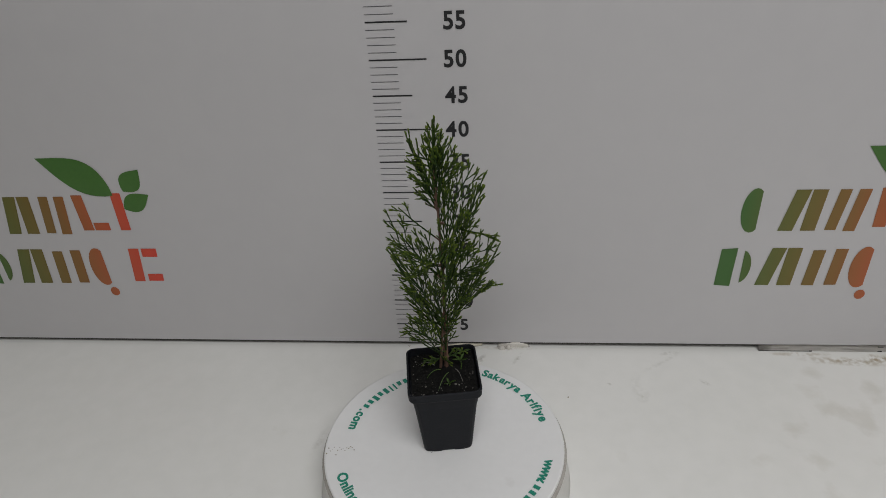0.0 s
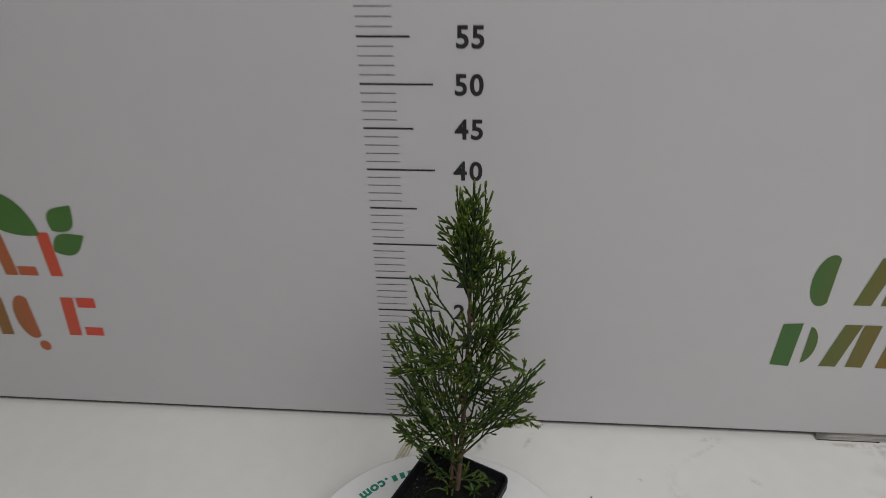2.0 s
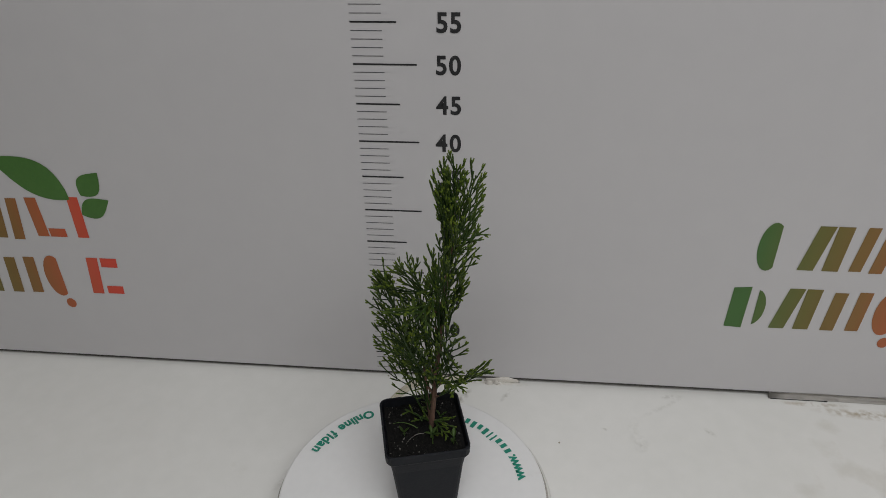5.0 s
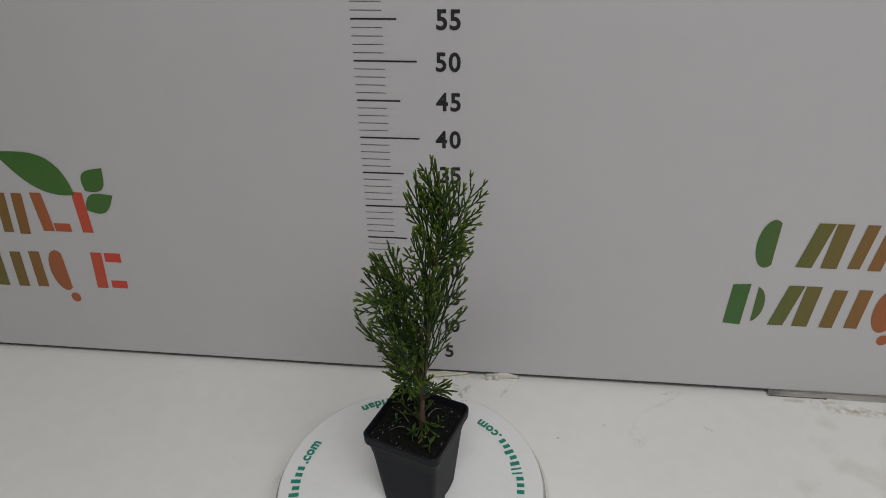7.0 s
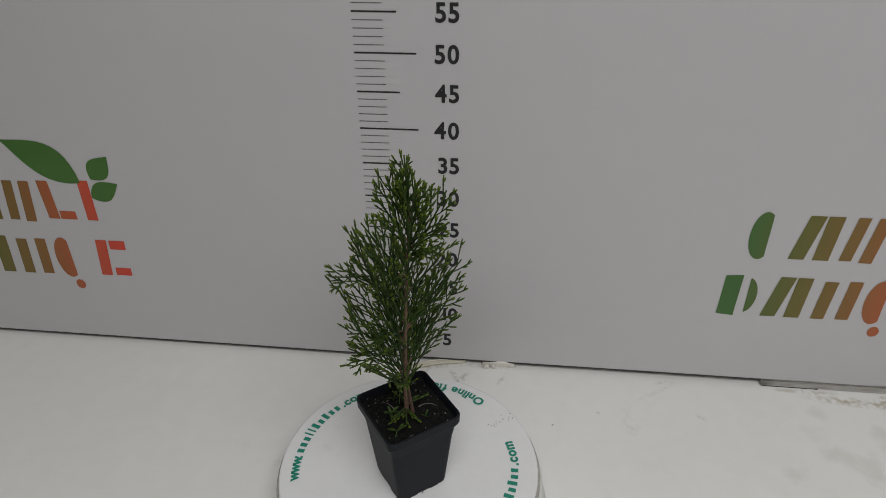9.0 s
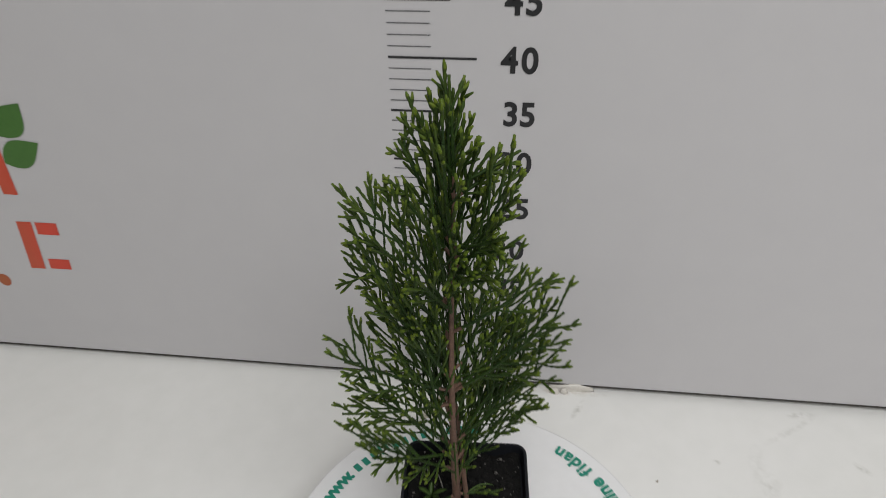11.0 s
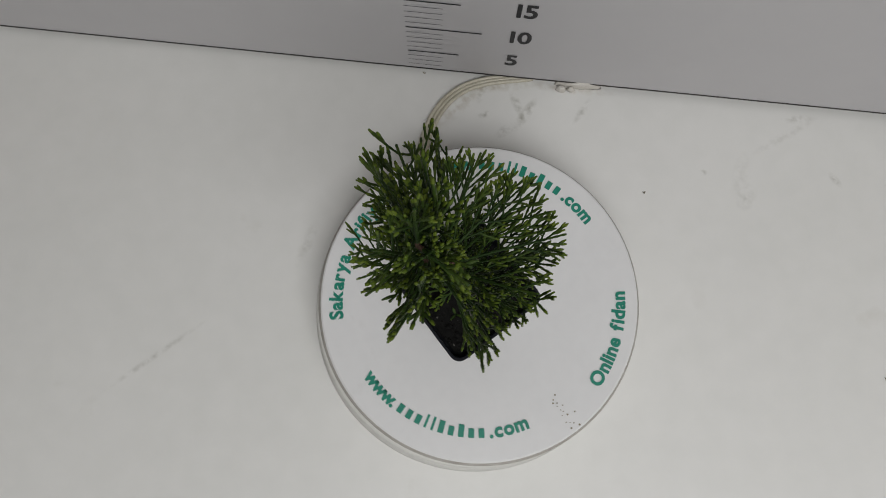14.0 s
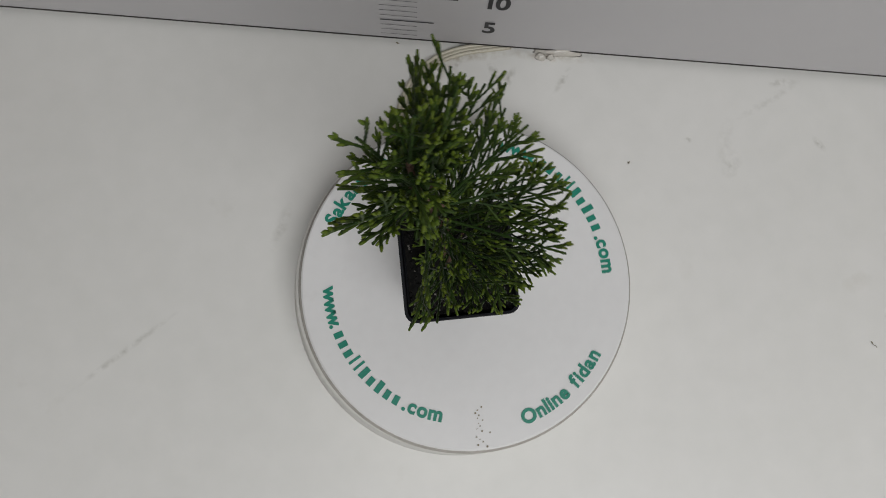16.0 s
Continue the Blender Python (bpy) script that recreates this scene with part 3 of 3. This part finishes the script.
# height on the stem, direction, rise, length, turn of the fan and its pattern, from the foot upwards
LOW = [
    (0.102, 65, 82, 0.076, 84, 3),
    (0.114, 253, 61, 0.107, 7, 7),
    (0.118, 279, 39, 0.036, 57, 4),
    (0.120, 302, 85, 0.132, 54, 0),
    (0.127, 237, 75, 0.143, 154, 1),
    (0.141, 226, 47, 0.076, 118, 6),
    (0.153, 43, 81, 0.108, 108, 6),
    (0.154, 42, 43, 0.092, 178, 7),
    (0.157, 247, 56, 0.096, 21, 7),
    (0.157, 271, 59, 0.118, 31, 2),
    (0.160, 201, 67, 0.120, 170, 4),
]
LOWER = [
    (0.164, 14, 53, 0.112, 44, 6),
    (0.167, 329, 61, 0.115, 160, 0),
    (0.172, 54, 37, 0.074, 31, 4),
    (0.179, 243, 26, 0.063, 30, 6),
    (0.181, 2, 38, 0.073, 30, 6),
    (0.181, 201, 60, 0.093, 85, 0),
    (0.183, 178, 55, 0.103, 127, 0),
    (0.183, 278, 64, 0.117, 112, 1),
    (0.199, 302, 34, 0.063, 171, 0),
    (0.206, 3, 73, 0.134, 42, 4),
    (0.206, 66, 60, 0.040, 25, 3),
]
MIDDLE = [
    (0.219, 338, 53, 0.087, 92, 1),
    (0.222, 233, 20, 0.028, 90, 2),
    (0.223, 20, -10, 0.066, 6, 7),
    (0.234, 177, 45, 0.086, 100, 2),
    (0.235, 9, 12, 0.063, 65, 1),
    (0.235, 190, 69, 0.061, 103, 4),
    (0.237, 192, 47, 0.071, 84, 4),
    (0.240, 27, 81, 0.097, 57, 3),
    (0.241, 280, 48, 0.087, 157, 6),
    (0.244, 19, 66, 0.098, 176, 6),
    (0.245, 40, 61, 0.082, 140, 2),
]
UPPER = [
    (0.253, 219, 32, 0.068, 180, 0),
    (0.262, 256, 17, 0.076, 136, 6),
    (0.270, 314, 17, 0.064, 160, 6),
    (0.273, 312, 49, 0.076, 155, 6),
    (0.285, 174, 39, 0.059, 76, 5),
    (0.286, 285, 12, 0.066, 135, 6),
    (0.293, 95, 71, 0.076, 54, 2),
    (0.301, 15, 61, 0.078, 101, 6),
    (0.302, 72, 49, 0.049, 113, 0),
    (0.309, 338, -14, 0.072, 46, 5),
    (0.318, 302, 82, 0.080, 26, 7),
]
CROWN = [
    (0.321, 146, 64, 0.079, 120, 7),
    (0.323, 316, 85, 0.073, 173, 3),
    (0.327, 103, 71, 0.076, 73, 2),
    (0.329, 135, 30, 0.041, 70, 7),
    (0.335, 176, 63, 0.051, 43, 6),
    (0.336, 101, 21, 0.039, 105, 0),
    (0.341, 122, 85, 0.071, 84, 2),
    (0.344, 137, 33, 0.048, 100, 7),
    (0.345, 343, 57, 0.053, 38, 1),
    (0.365, 283, 77, 0.052, 27, 0),
    (0.379, 314, 85, 0.047, 167, 0),
    (0.380, 202, 26, 0.032, 113, 7),
]


def stem_at(z):
    """The leaning main stem above the disc."""
    u = (z - 0.1) / 0.2
    return np.array([0.0082 + 0.0056 * u + -0.0060 * u * u, 0.0190 + 0.0173 * u + 0.0022 * u * u, z])


def bend(p, d, length, step, toward, pull, rng, wob=0.05):
    """Points of a twig that starts at p along d and bends a little on its way."""
    pts, n = [p], max(2, int(round(length / step)))
    for _ in range(n):
        d = d + toward * pull + np.array([rng.uniform(-wob, wob) for _ in range(3)])
        d = d / np.linalg.norm(d)
        p = p + d * (length / n)
        pts.append(p)
    return np.array(pts)


def flat_spray(seed, cm):
    """A spray along x, spread in the x-y plane, cm centimetres long: (points, radius, level) of its axis, side twigs and twiglets."""
    rng = random.Random(100 * cm + seed)
    length, bare = cm / 100, (0.18, 0.26, 0.22, 0.34)[seed % 4]
    fwd, side = np.array([1.0, 0, 0]), np.array([0, 1.0, 0])
    axis = bend(np.zeros(3), fwd, length, 0.006, fwd, 0.0, rng, 0.035)
    cords, n, sign = [(axis, 0.00105, 0)], len(axis) - 1, rng.choice((-1, 1))
    for i in range(max(1, int(bare * n)), n):
        u = i / n
        if rng.random() > 0.86:
            continue
        sign = -sign
        along = axis[i + 1] - axis[i]
        along = along / np.linalg.norm(along)
        out = side + np.array([rng.uniform(-0.3, 0.3) for _ in range(3)])
        out = out / np.linalg.norm(out)
        want = max(0.008, rng.uniform(0.7, 1.15) * min(0.046, 0.52 * length) * (1.0 - 0.62 * max(0.0, u - 0.5 * bare)))
        t = bend(axis[i], along * 0.78 + out * sign * 0.64, want, 0.005, along, 0.09, rng)
        cords.append((t, 0.00082, 1))
        flip = rng.choice((-1, 1))
        for k in range(1 if len(t) < 5 else 2, len(t) - 1):
            flip = -flip
            short = min(0.014, max(0.005, want * (1 - k / (len(t) - 1)) * rng.uniform(0.5, 0.95)))
            if rng.random() > 0.74:
                continue
            way = t[k + 1] - t[k]
            way = way / np.linalg.norm(way)
            o2 = np.cross(np.array([0, 0, 1.0]), way) + np.array([rng.uniform(-0.35, 0.35) for _ in range(3)])
            cords.append((bend(t[k], way * 0.84 + o2 * flip * 0.55, short, 0.004, way, 0.12, rng), 0.00080, 2))
    return cords


def spray(z0, az, el, length, roll, seed):
    """A flat spray set on the stem: turned, scaled to its length and lifted towards the tip."""
    a, e, r = radians(az), radians(el), radians(roll)
    d = np.array([math.cos(a) * math.cos(e), math.sin(a) * math.cos(e), math.sin(e)])
    s = np.array([math.sin(a), -math.cos(a), 0.0])
    side = s * math.cos(r) + np.cross(s, d) * math.sin(r)
    up = np.cross(d, side)
    cm = max(4, min(14, 2 * round(length * 50)))
    cords = []
    for k, (pts, radius, level) in enumerate(flat_spray(seed, cm)):
        if level == 2 and z0 < 0.21 and k % 3 == 0:
            continue
        pts = pts * (length * 100 / cm)
        out = stem_at(z0) + np.outer(pts[:, 0], d) + np.outer(pts[:, 1], side) + np.outer(pts[:, 2], up)
        out[:, 2] += 1.6 * np.maximum(0, pts[:, 0]) ** 2
        cords.append((out, radius, level))
    return cords


def cord_mesh(cords, tip_from):
    """Scaly green cords: lumpy five-sided tubes; the outer ends are young and yellowish."""
    verts, faces, slots = [], [], []
    for pts, r0, level in cords:
        seg = np.linalg.norm(np.diff(pts, axis=0), axis=1)
        total = seg.sum()
        n = max(3, int(total / 0.0019))
        run = np.r_[0, np.cumsum(seg)]
        where = np.stack([np.interp(np.linspace(0, total, n), run, pts[:, k]) for k in range(3)], 1)
        way = np.gradient(where, axis=0)
        way /= np.linalg.norm(way, axis=1)[:, None] + 1e-12
        first = len(verts)
        for i in range(n):
            w = way[i]
            s = np.cross(w, (0.3, 0.2, 1.0))
            s /= np.linalg.norm(s) + 1e-12
            q = np.cross(s, w)
            u = i / (n - 1)
            if level == 0:
                r = r0 * (1.05 - 0.35 * u) * (1.0 if u < 0.4 else 1.12 if i % 2 else 0.86)
            else:
                swell = 0.76 + 0.56 * min(1.0, max(0.0, 1.0 - (1 - u) * total / 0.014))
                r = r0 * swell * (1.16 if i % 2 else 0.84) * (1.0 if i < n - 2 else 0.85 if i < n - 1 else 0.5)
            for k in range(5):
                a = 2 * math.pi * k / 5 + (0.6 if i % 2 else 0)
                verts.append(where[i] + (s * math.cos(a) + q * math.sin(a)) * r)
        for i in range(n - 1):
            for k in range(5):
                a, b = first + 5 * i + k, first + 5 * i + (k + 1) % 5
                faces.append((a, b, b + 5, a + 5))
                left = total * (1 - i / (n - 1))
                slots.append(2 if level == 0 and i < 0.10 * n else 1 if level and left < 0.55 * tip_from else 3 if left < 2.2 * tip_from else 0)
        faces.append(tuple(first + 5 * (n - 1) + k for k in range(5)))
        slots.append(1 if level else 0)
    me = bpy.data.meshes.new("branch")
    me.from_pydata([tuple(v) for v in verts], [], faces)
    for m in (NEEDLE, TIP, BARK, MID):
        me.materials.append(m)
    me.polygons.foreach_set("material_index", slots)
    me.polygons.foreach_set("use_smooth", [True] * len(faces))
    me.update()
    return me


part("trunk", tube([tuple(stem_at(z)) for z in np.linspace(0.092, 0.372, 24)], [0.0030 - 0.0021 * i / 23 for i in range(24)], 8), BARK, sapling, "slender reddish brown stem", smooth=True)
part("side_stem", tube([(0.0 + 0.010 * u, 0.020 - 0.006 * u, 0.094 + 0.11 * u) for u in (i / 12 for i in range(13))], [0.0022 - 0.0012 * i / 12 for i in range(13)], 7), BARK, sapling, "thin second stem", smooth=True)

SPRIGS = [(0.122, 70, -8, 0.027, 20, 1), (0.120, 105, -6, 0.025, 60, 2), (0.123, 35, -8, 0.030, 150, 5), (0.124, 195, -6, 0.030, 30, 6)]
FILLERS = [(z0 - 0.006, az + 14, el - 5, 0.86 * length, (roll + 50) % 180, (seed + 3) % 8) for z0, az, el, length, roll, seed in CROWN[3:]]
for whorl in (SPRIGS, LOW, LOWER, MIDDLE, UPPER, CROWN, FILLERS):
    for row in whorl:
        ob = new("branch", cord_mesh(spray(*row), 0.006))
        ob.parent = sapling


# ---- what moves: disc and sapling turn clockwise at an even pace ----
def motions():
    rate = -16.815
    times = [i * 0.5 for i in range(33)]
    walk(disc, [(t, pose(0, 0, 0, 0, 0, rate * t)) for t in times])
    walk(sapling, [(t, pose(AXIS_X, AXIS_Y, TOP, 0, 0, rate * t)) for t in times])


motions()
